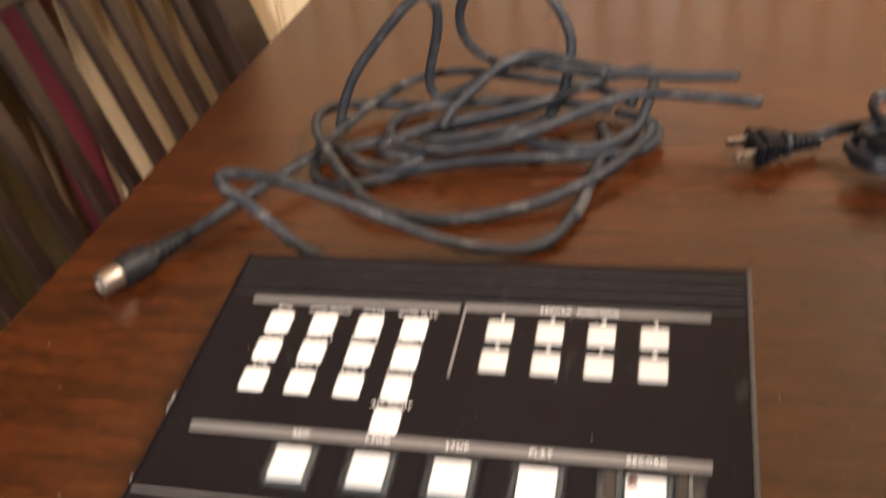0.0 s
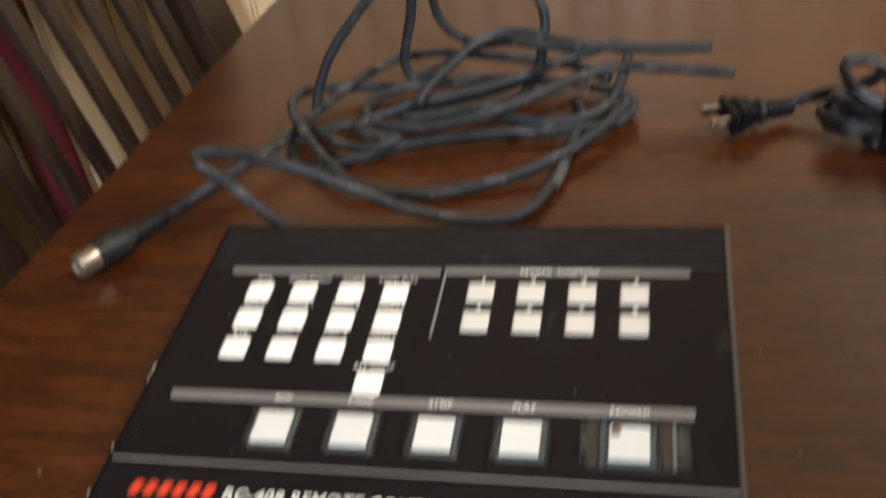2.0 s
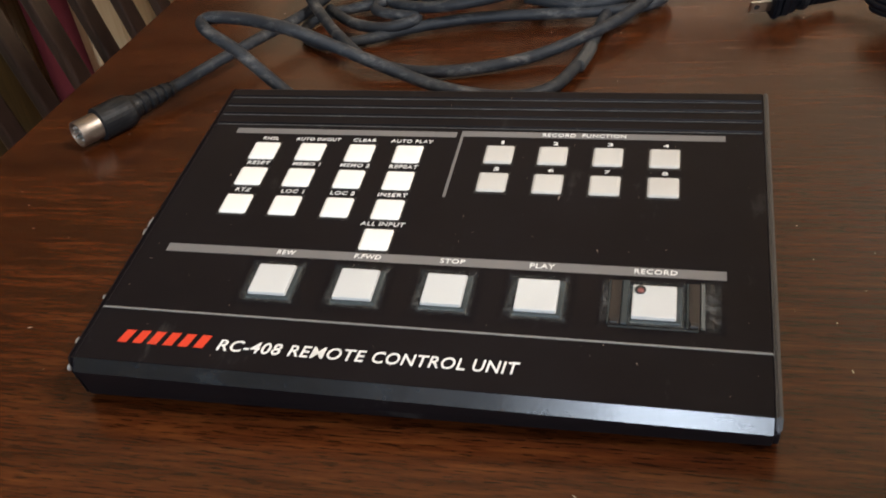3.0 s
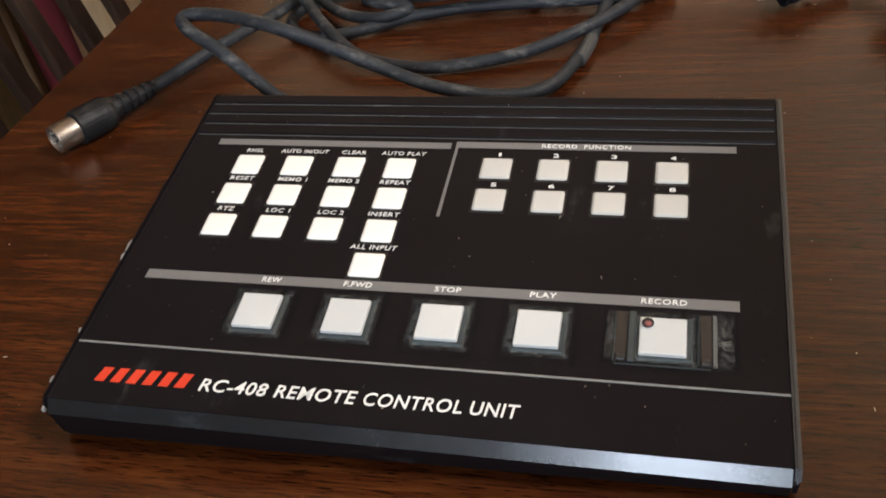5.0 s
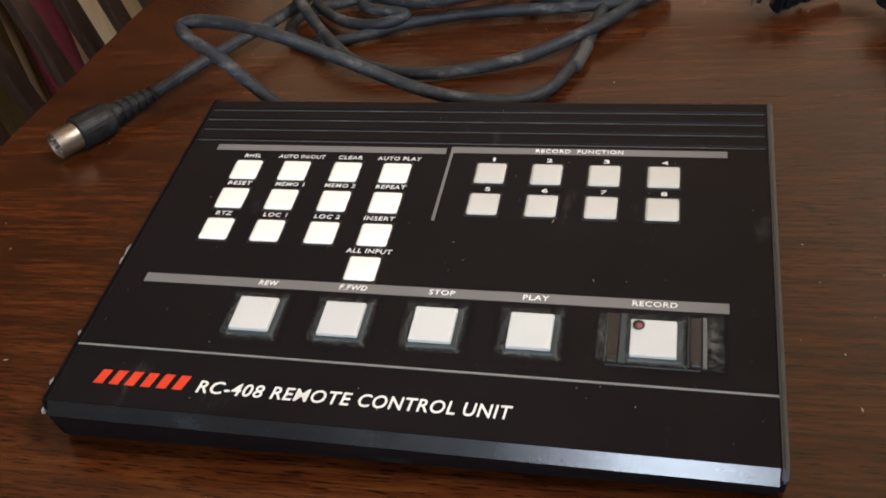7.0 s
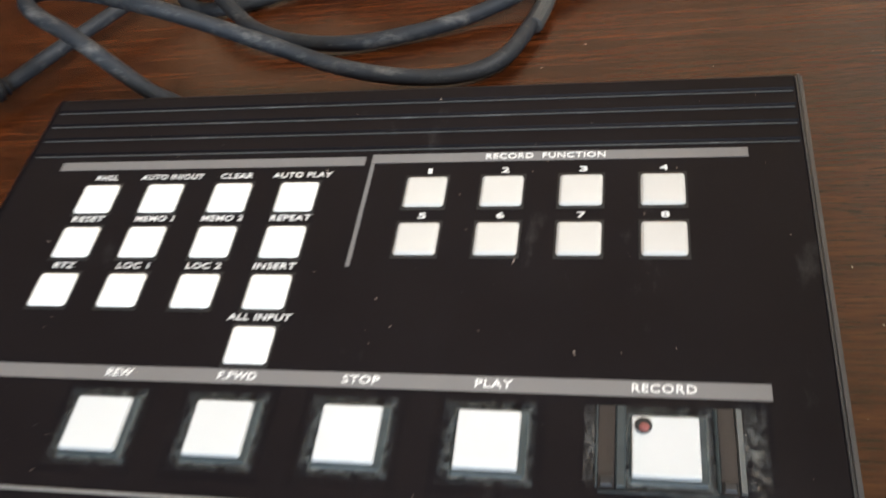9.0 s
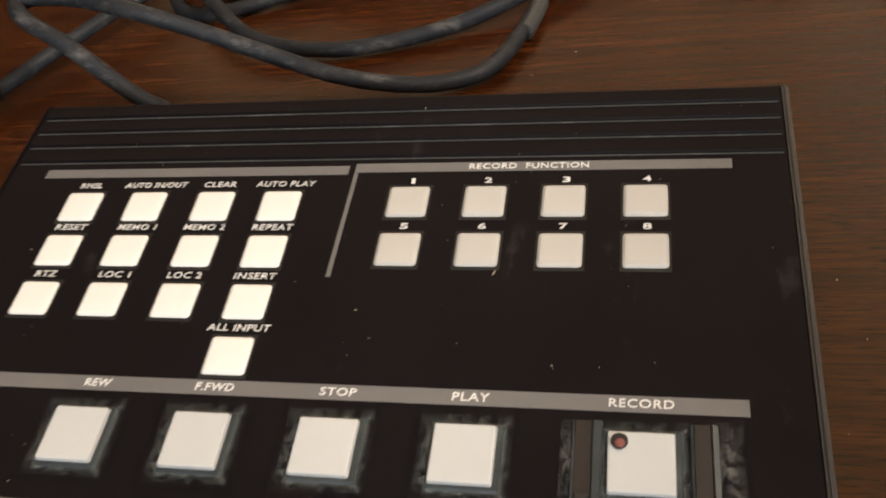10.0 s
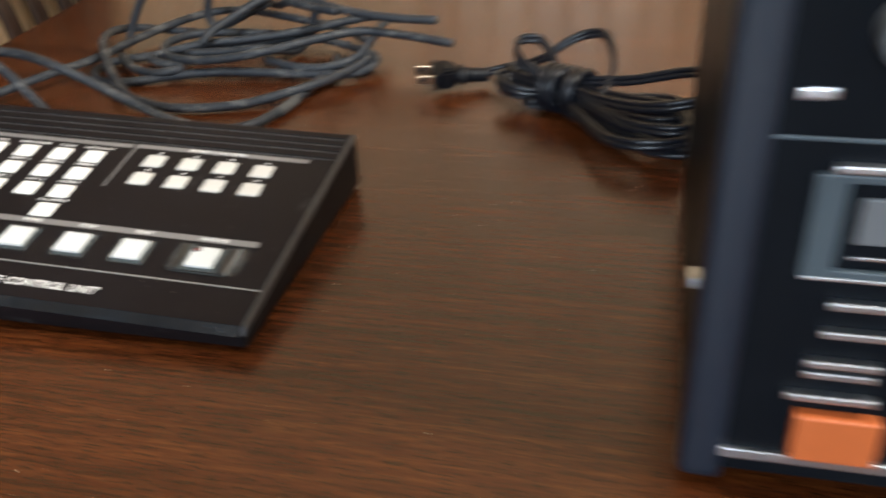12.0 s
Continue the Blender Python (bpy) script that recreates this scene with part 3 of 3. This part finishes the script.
# ---- grey cable with its round plug ----
def grey_cable():
    c = thing("control_cable", None, "grey rubber multi-core control cable in loose loops on the table", "cable")
    runs = [
        [(-0.071, 0.189, 0.008), (-0.059, 0.208, 0.010), (-0.043, 0.234, 0.012), (-0.027, 0.267, 0.012), (-0.017, 0.304, 0.013), (-0.004, 0.340, 0.014), (0.016, 0.369, 0.015), (0.044, 0.374, 0.016), (0.077, 0.364, 0.016), (0.112, 0.354, 0.014), (0.138, 0.346, 0.012), (0.160, 0.327, 0.010)],
        [(0.016, 0.157, 0.012), (0.004, 0.160, 0.018), (-0.019, 0.167, 0.036), (-0.034, 0.173, 0.043), (-0.041, 0.181, 0.045), (-0.035, 0.184, 0.046), (-0.017, 0.182, 0.045), (0.007, 0.175, 0.042), (0.027, 0.178, 0.031), (0.049, 0.177, 0.021), (0.072, 0.175, 0.012), (0.094, 0.176, 0.006), (0.113, 0.179, 0.004), (0.126, 0.188, 0.004), (0.134, 0.209, 0.004), (0.139, 0.231, 0.004), (0.143, 0.261, 0.005), (0.146, 0.288, 0.005), (0.141, 0.310, 0.004)],
        [(0.025, 0.344, 0.006), (-0.014, 0.342, 0.009), (-0.032, 0.332, 0.013), (-0.037, 0.311, 0.017), (-0.028, 0.282, 0.020), (-0.011, 0.255, 0.017), (0.006, 0.233, 0.013), (0.025, 0.215, 0.008), (0.045, 0.208, 0.005), (0.067, 0.206, 0.004), (0.091, 0.211, 0.004), (0.112, 0.219, 0.005), (0.133, 0.231, 0.008), (0.151, 0.250, 0.009), (0.164, 0.272, 0.010), (0.171, 0.288, 0.012), (0.165, 0.300, 0.013), (0.151, 0.315, 0.010)],
        [(0.052, 0.279, 0.022), (0.057, 0.288, 0.028), (0.068, 0.303, 0.034), (0.080, 0.318, 0.040), (0.093, 0.328, 0.043), (0.109, 0.328, 0.043), (0.129, 0.318, 0.041), (0.149, 0.310, 0.039), (0.172, 0.306, 0.037), (0.195, 0.304, 0.036), (0.218, 0.303, 0.036)],
        [(0.230, 0.297, 0.022), (0.210, 0.302, 0.023), (0.185, 0.307, 0.024), (0.165, 0.308, 0.025), (0.149, 0.300, 0.025), (0.130, 0.286, 0.024), (0.106, 0.269, 0.022), (0.080, 0.263, 0.018), (0.053, 0.263, 0.015), (0.032, 0.270, 0.014), (0.018, 0.284, 0.014), (0.015, 0.304, 0.014), (0.027, 0.324, 0.013), (0.055, 0.332, 0.012), (0.089, 0.334, 0.011), (0.122, 0.330, 0.010), (0.146, 0.328, 0.006)],
        [(0.118, 0.330, 0.014), (0.092, 0.315, 0.013), (0.064, 0.305, 0.011), (0.035, 0.301, 0.008), (-0.000, 0.294, 0.005), (-0.023, 0.283, 0.004), (-0.027, 0.266, 0.004), (-0.020, 0.251, 0.004), (-0.006, 0.243, 0.004), (0.013, 0.247, 0.004), (0.041, 0.260, 0.005), (0.071, 0.267, 0.006), (0.104, 0.269, 0.006), (0.137, 0.270, 0.006), (0.162, 0.274, 0.006), (0.174, 0.285, 0.007), (0.173, 0.302, 0.008), (0.161, 0.313, 0.009)],
        [(-0.017, 0.284, 0.008), (0.004, 0.262, 0.008), (0.026, 0.254, 0.008), (0.042, 0.261, 0.010), (0.024, 0.264, 0.012), (0.016, 0.270, 0.013), (0.022, 0.279, 0.014), (0.046, 0.294, 0.016), (0.073, 0.300, 0.018), (0.107, 0.313, 0.020), (0.140, 0.336, 0.022), (0.160, 0.344, 0.024), (0.171, 0.341, 0.024), (0.171, 0.322, 0.022), (0.168, 0.305, 0.018), (0.162, 0.289, 0.012), (0.146, 0.274, 0.010), (0.124, 0.272, 0.010), (0.100, 0.278, 0.012)],
        [(-0.023, 0.307, 0.010), (-0.018, 0.310, 0.025), (-0.008, 0.313, 0.043), (0.005, 0.316, 0.058), (0.021, 0.318, 0.074), (0.033, 0.321, 0.084), (0.042, 0.324, 0.085), (0.046, 0.327, 0.076), (0.043, 0.329, 0.059), (0.036, 0.332, 0.040), (0.033, 0.332, 0.026), (0.038, 0.332, 0.016), (0.051, 0.332, 0.020), (0.069, 0.332, 0.029), (0.084, 0.332, 0.036)],
        [(0.043, 0.274, 0.016), (0.074, 0.275, 0.018), (0.098, 0.278, 0.020), (0.106, 0.322, 0.004), (0.118, 0.325, 0.020), (0.122, 0.328, 0.036), (0.124, 0.331, 0.049), (0.120, 0.334, 0.064), (0.111, 0.337, 0.078), (0.100, 0.340, 0.088), (0.086, 0.343, 0.093), (0.070, 0.346, 0.088), (0.059, 0.349, 0.076), (0.053, 0.352, 0.062), (0.054, 0.355, 0.047), (0.062, 0.358, 0.034), (0.077, 0.361, 0.025), (0.104, 0.322, 0.040), (0.126, 0.311, 0.040), (0.146, 0.303, 0.040)],
    ]
    runs[0].insert(0, (-0.0765, 0.1770, 0.0084))
    runs[1].insert(0, (0.036, 0.140, 0.008))
    part("tape_band", tube([(0.1352, 0.2095, 0.0037), (0.1375, 0.2205, 0.0037), (0.1392, 0.2300, 0.0040)], 0.0034, 12, 4), TAPE, c, "pale worn tape band")
    for run in runs:
        part("strand", tube(run, 0.0031, 12, 7, wobble=0.05), CABLE_GREY, c, smooth=True)


grey_cable()


def din_plug():
    a, b = Vector((-0.0985, 0.1365, 0.0088)), Vector((-0.0700, 0.189, 0.0082))
    m = Matrix.Translation(a) @ (b - a).to_track_quat("X", "Z").to_matrix().to_4x4()
    p = thing("din_plug", m, "round multi-pin plug with steel shell and black rubber boot", "plug")
    shell = lathe([(0.0120, 0.0057), (0.0004, 0.0057), (0.0, 0.0060), (0.0, 0.0064), (0.0003, 0.0066), (0.0125, 0.0066)], None, 32, None, False)
    part("shell", shell, STEEL, p, "worn steel shell", True)
    part("insert", lathe([(0.0035, 0.0054), (0.0045, 0.0055), (0.0120, 0.0055)], None, 24), BLACK_PLASTIC, p)
    for k in range(7):
        ang = radians(-40 + 310 / 7 * k)
        at = Matrix.Translation((0.0, 0.0036 * math.cos(ang), 0.0036 * math.sin(ang)))
        part("pin", lathe([(0.0002, 0.0003), (0.0007, 0.0008), (0.005, 0.0008)], at, 10), PIN_METAL, p)
    body = [(0.0112, 0.0070), (0.0118, 0.0084), (0.026, 0.0084), (0.029, 0.0080), (0.0310, 0.0066), (0.0325, 0.0064)]
    part("boot", lathe(body, None, 28), BOOT_BLACK, p, "ribbed black rubber boot")
    ribs = [(0.0325, 0.0058)]
    for k in range(5):
        s = 0.034 + 0.0046 * k
        r0 = 0.0058 - 0.0004 * k
        ribs += [(s, r0), (s + 0.0006, r0 - 0.0011), (s + 0.0016, r0 - 0.0011), (s + 0.0022, r0 - 0.0002)]
    part("strain_relief", lathe(ribs, None, 20), BOOT_BLACK, p)


din_plug()


# ---- black power cord ----
def mains_plug():
    m = Matrix.Translation((0.2235, 0.2650, 0.0112)) @ Matrix.Rotation(radians(23), 4, "Z") @ Matrix.Rotation(radians(6), 4, "Y") @ Matrix.Rotation(radians(12), 4, "X") @ Matrix.Diagonal((1.2, 1, 1, 1))
    p = thing("mains_plug", m, "black two-prong mains plug lying on the table", "plug")
    # flanged face at the prongs, block body, collar disc and ribbed boot
    part("flange", prism([(-0.0105, -0.0062), (0.0105, -0.0062), (0.0112, 0.0), (0.0105, 0.0062), (-0.0105, 0.0062), (-0.0112, 0.0)], 0.0, 0.0030, "x", 0.0009, 2), PLUG_BLACK, p)
    bm = prism([(0.0028, -0.0092), (0.0090, -0.0085), (0.0135, -0.0048), (0.0135, 0.0048), (0.0090, 0.0085), (0.0028, 0.0092)], -0.0066, 0.0070, "z", 0.0018, 2)
    part("body", bm, PLUG_BLACK, p)
    part("grip", box(0.0045, 0.0105, -0.0045, 0.0045, 0.0066, 0.0076, 0.0004), PLUG_BLACK, p)
    part("collar", lathe([(0.0142, 0.0058), (0.0150, 0.0072), (0.0166, 0.0074), (0.0174, 0.0062)], None, 24), BOOT_BLACK, p, "dusty collar disc")
    rings = [(0.0128, 0.0046), (0.0176, 0.0052)]
    for k in range(5):
        rings += [(0.0180 + 0.0028 * k, 0.0047 - 0.0001 * k), (0.0187 + 0.0028 * k, 0.0047 - 0.0001 * k), (0.0191 + 0.0028 * k, 0.0054 - 0.0002 * k), (0.0204 + 0.0028 * k, 0.0054 - 0.0002 * k)]
    part("boot", lathe(rings, None, 18), PLUG_BLACK, p)
    for y in (-0.00600, 0.00600):
        blade = box(-0.0095, 0.0005, y - 0.00075, y + 0.00075, -0.0031, 0.0031, 0.0005, 1)
        bl = part("prong", blade, BRASS, p, "flat nickel prong")
        part("hole", lathe([(y - 0.0008, 0.0013), (y + 0.0008, 0.0013)], Matrix.Translation((-0.0065, 0, 0)) @ Matrix.Rotation(math.pi / 2, 4, "Z"), 12), PIT, bl)


mains_plug()


def power_cord():
    c = thing("power_cord", None, "black two-core power cord folded into a tied bundle", "cord")

    def twin(points):
        bm = tube(points, 0.0019, 8, 8)
        return tube([(x + 0.0004, y + 0.0012, z + 0.0027) for x, y, z in points], 0.0019, 8, 8, bm)

    part("cord", twin([(0.2560, 0.2785, 0.0076), (0.264, 0.2812, 0.0088), (0.272, 0.2808, 0.0112), (0.286, 0.2765, 0.0158), (0.299, 0.2735, 0.023), (0.309, 0.275, 0.031), (0.323, 0.277, 0.037), (0.336, 0.270, 0.038), (0.342, 0.248, 0.027), (0.337, 0.228, 0.014)]), CORD_BLACK, c, smooth=True)
    rnd = random.Random(7)
    knot = Vector((0.314, 0.241, 0.0))
    for k in range(7):
        a = Vector((0.272 + rnd.uniform(-0.004, 0.016), 0.257 + rnd.uniform(-0.009, 0.009), 0.0))
        b = Vector((0.402 + rnd.uniform(-0.02, 0.012), 0.196 + rnd.uniform(-0.03, 0.03), 0.0))
        z = 0.0035 + 0.0036 * (k % 5)
        w = 0.008 + 0.003 * (k % 3)
        lift = 0.004 + 0.007 * (k % 4 == 0) + 0.006 * (k == 4)
        pts = []
        for end, swing in ((a, 0.75), (b, 1.7)):
            d = end - knot
            s = Vector((-d.y, d.x, 0)).normalized() * (1 if end is a else -1)
            for u, v, dz in ((0.0, 0.25, 0.0), (0.35, 0.8, 0.3), (0.75, 1.25, 1.0), (1.0, 0.0, 1.0), (0.75, -1.1, 0.6), (0.35, -0.7, 0.1), (0.0, -0.25, 0.0)):
                q = knot + d * u - s * (w * v * swing)
                pts.append((q.x, q.y, z + dz * lift))
        pts.append(pts[0])
        part("cord_loop", twin(pts), CORD_BLACK, c, smooth=True)
    # turns wrapped round the middle of the bundle
    d = Vector((0.052, -0.022, 0.0)).normalized()
    s = Vector((-d.y, d.x, 0))
    for k in range(5):
        q = knot + d * (0.0058 * (k - 2) + rnd.uniform(-0.0016, 0.0016))
        ring = [tuple(q + s * (0.0135 * math.cos(g)) + d * ((0.002 + 0.003 * (k % 3 - 1)) * math.cos(g)) + Vector((0, 0, 0.0150 + 0.0128 * math.sin(g)))) for g in [2 * math.pi * i / 14 for i in range(15)]]
        part("wrap_turn", tube(ring, 0.0026, 8, 4), CORD_BLACK, c, smooth=True)


power_cord()


# ---- recorder at the end of the table ----
def recorder():
    """An upright deck: its front panel faces along -y."""
    r = thing("tape_recorder", Matrix.Translation((0.3835, -0.062, 0.0)), "black upright tape recorder with slate-grey edge and silver controls", "recorder")
    W, D, H = 0.30, 0.20, 0.30
    part("case", box(0.002, W, 0.004, D, 0.004, H, 0.003), DECK_BLACK, r)
    for x in (0.03, W - 0.03):
        for y in (0.03, D - 0.03):
            part("foot", lathe([(0, 0.009), (0.005, 0.010)], Matrix.Translation((x, y, 0)) @ Matrix.Rotation(-math.pi / 2, 4, "Y"), 16), BLACK_PLASTIC, r)
    part("front_panel", box(0.012, W - 0.012, -0.0005, 0.0045, 0.008, H - 0.004, 0.001), DECK_BLACK, r)
    for x0 in (0.0, W - 0.013):
        part("edge_column", box(x0, x0 + 0.0145, -0.002, 0.012, 0.003, H + 0.001, 0.0045, 4), DECK_BLUE, r, "rounded slate-blue edge column")
    part("side_screw", box(-0.0014, 0.0025, 0.026, 0.034, 0.060, 0.0640, 0.0006), SILVER, r)
    part("trim_strip", box(0.0125, W - 0.014, -0.0022, 0.0, 0.0145, 0.0185, 0.0005), SILVER, r, "silver trim strip")

    def bar(name, x0, x1, z0, z1, deep, mat, label="", at=r):
        return part(name, box(x0, x1, -deep, -0.0002, z0, z1, min(0.0008, (z1 - z0) / 4)), mat, at, label)

    bar("record_key", 0.0325, 0.0575, 0.0205, 0.0378, 0.006, ORANGE, "orange push button")
    for x0, x1, z in ((0.0285, 0.0545, 0.0425), (0.0325, 0.0525, 0.0515), (0.0325, 0.0535, 0.0555), (0.0350, 0.0560, 0.0665), (0.0355, 0.0570, 0.0765)):
        bar("control_bar", x0, x1, z, z + 0.0027, 0.004, SILVER, "silver control bar")
    bm = box(0.0258, 0.0342, -0.003, -0.0003, 0.0865, 0.1190, 0.0006)
    for b in ((0.0342, 0.110, 0.0865, 0.0895), (0.0342, 0.110, 0.1165, 0.1190), (0.102, 0.110, 0.0895, 0.1165)):
        box(b[0], b[1], -0.003, -0.0003, b[2], b[3], 0.0006, bm=bm)
    door = part("cassette_window", bm, DECK_GREY, r, "grey framed cassette window")
    bar("window_pane", 0.0340, 0.1022, 0.0893, 0.1167, 0.0012, DECK_BLACK, "", door)
    bar("window_trim", 0.030, 0.104, 0.1194, 0.1218, 0.0036, SILVER, "bright trim", door)
    bar("reel_label", 0.0385, 0.080, 0.0975, 0.1120, 0.0020, REEL_GREY, "pale grey cassette shell behind the window", door)
    bar("window_trim", 0.0385, 0.080, 0.0925, 0.0937, 0.0018, SILVER, "thin bright line", door)
    bar("window_trim", 0.0265, 0.104, 0.0860, 0.0872, 0.0034, SILVER, "thin bright line", door)
    bar("seam", 0.0135, W - 0.014, 0.1272, 0.1285, 0.0009, DECK_GREY)
    bar("badge", 0.0178, 0.0268, 0.1385, 0.1420, 0.0014, SILVER)
    part("knob", lathe([(-0.0004, 0.0085), (0.010, 0.0080), (0.011, 0.0070)], Matrix.Translation((0.041, 0, 0.158)) @ Matrix.Rotation(-math.pi / 2, 4, "Z"), 28), REEL_GREY, r, "round pale grey knob")


recorder()


# ---- crumbs and lint ----
def crumbs():
    """Tiny crumbs, lint and short scratches on the table top."""
    rnd = random.Random(3)
    bm = bmesh.new()
    for k in range(230):
        x, y = rnd.uniform(-0.12, 0.37), rnd.uniform(-0.16, 0.42)
        if -0.006 < x < 0.22 and -0.03 < y < 0.13:
            continue
        size = rnd.uniform(0.0001, 0.00032) * (1.8 if rnd.random() < 0.06 else 1)
        long = size * (rnd.uniform(2, 5) if rnd.random() < 0.12 else 1.0)
        own = bmesh.new()
        bmesh.ops.create_icosphere(own, subdivisions=1, radius=1.0)
        own.transform(Matrix.Translation((x, y, size * 0.25)) @ Matrix.Rotation(rnd.uniform(0, 6.28), 4, "Z") @ Matrix.Diagonal((long, size, size * 0.35, 1)))
        joined(bm, own)
    tagged(part("crumbs", bm, CRUMB), "tiny pale crumbs and lint on the table top", "crumbs", kind="stuff")


crumbs()


def panel_lint(r):
    rnd = random.Random(11)
    bm = bmesh.new()
    for k in range(90):
        x, y = rnd.uniform(0.004, 0.206), rnd.uniform(-0.019, 0.12)
        size = rnd.uniform(0.00006, 0.00016) * (1.9 if rnd.random() < 0.08 else 1)
        long = size * (rnd.uniform(3, 8) if rnd.random() < 0.15 else 1.0)
        own = bmesh.new()
        bmesh.ops.create_icosphere(own, subdivisions=1, radius=1.0)
        own.transform(Matrix.Translation((x, y, 0.00012 + (0.0005 if y > 0.1 else 0))) @ Matrix.Rotation(rnd.uniform(0, 6.28), 4, "Z") @ Matrix.Diagonal((long, size, size * 0.5, 1)))
        joined(bm, own)
    tagged(part("lint", bm, CRUMB, r), kind="stuff")


# ---- tall cupboard behind the chair ----
def cupboard():
    b = thing("cupboard", Matrix.Translation((-1.34, 0.40, FLOOR_Z)), "tall brown oak cupboard against the pine wall", "cupboard")
    part("carcass", box(0.01, 0.83, 0.01, 0.20, 0.0, 1.235, 0.003), SIDE_WOOD, b)
    part("top", box(0.0, 0.84, -0.005, 0.205, 1.2355, 1.26, 0.004), SIDE_WOOD, b)
    for k in range(3):
        d = part("door", box(0.02 + 0.27 * k, 0.275 + 0.27 * k, -0.008, 0.0095, 0.05, 1.22, 0.003), SIDE_WOOD, b)
        part("knob", lathe([(0.0, 0.006), (0.006, 0.009), (0.018, 0.012), (0.022, 0.008)], Matrix.Translation((0.25 + 0.27 * k, -0.0075, 0.62)) @ Matrix.Rotation(-math.pi / 2, 4, "Z"), 16), STEEL, d)


cupboard()


# ---- red cloth hanging on the wall ----
def red_cloth():
    m = Matrix.Translation((-0.452, 0.634, 0.0))
    bm = bmesh.new()
    cols, rows = 5, 10
    grid = []
    for j in range(rows + 1):
        z = 0.36 - 0.62 * j / rows
        grid.append([bm.verts.new((-0.012 * i, -0.006 - 0.006 * math.sin(i * 1.3 + 0.2 * j), z - (0.0045 * i if j == rows else 0))) for i in range(cols + 1)])
    for a, b in zip(grid, grid[1:]):
        for i in range(cols):
            bm.faces.new((a[i], a[i + 1], b[i + 1], b[i]))
    bmesh.ops.solidify(bm, geom=bm.faces[:], thickness=0.002)
    ob = part("red_cloth", bm, RED_CLOTH, None, "", True)
    ob.matrix_world = m
    tagged(ob, "dark red cloth hanging on the pine wall", "cloth")


panel_lint(REMOTE)
red_cloth()


# ---- lamp overhead ----
def pendant_lamp():
    lamp = thing("pendant_lamp", Matrix.Translation((LAMP_X, LAMP_Y, CEIL_Z)), "frosted glass pendant lamp over the table, lit", "lamp")
    part("canopy", lathe([(-0.03, 0.08), (0.0, 0.10)], Matrix.Rotation(-math.pi / 2, 4, "Y"), 28), STEEL, lamp)
    part("rod", lathe([(-0.56, 0.006), (-0.028, 0.006)], Matrix.Rotation(-math.pi / 2, 4, "Y"), 12), STEEL, lamp)
    part("shade", lathe([(-0.69, 0.15), (-0.66, 0.148), (-0.59, 0.10), (-0.55, 0.03)], Matrix.Rotation(-math.pi / 2, 4, "Y"), 32), LAMP_GLASS, lamp, "frosted glass shade", True)


pendant_lamp()

beadboard_wall()
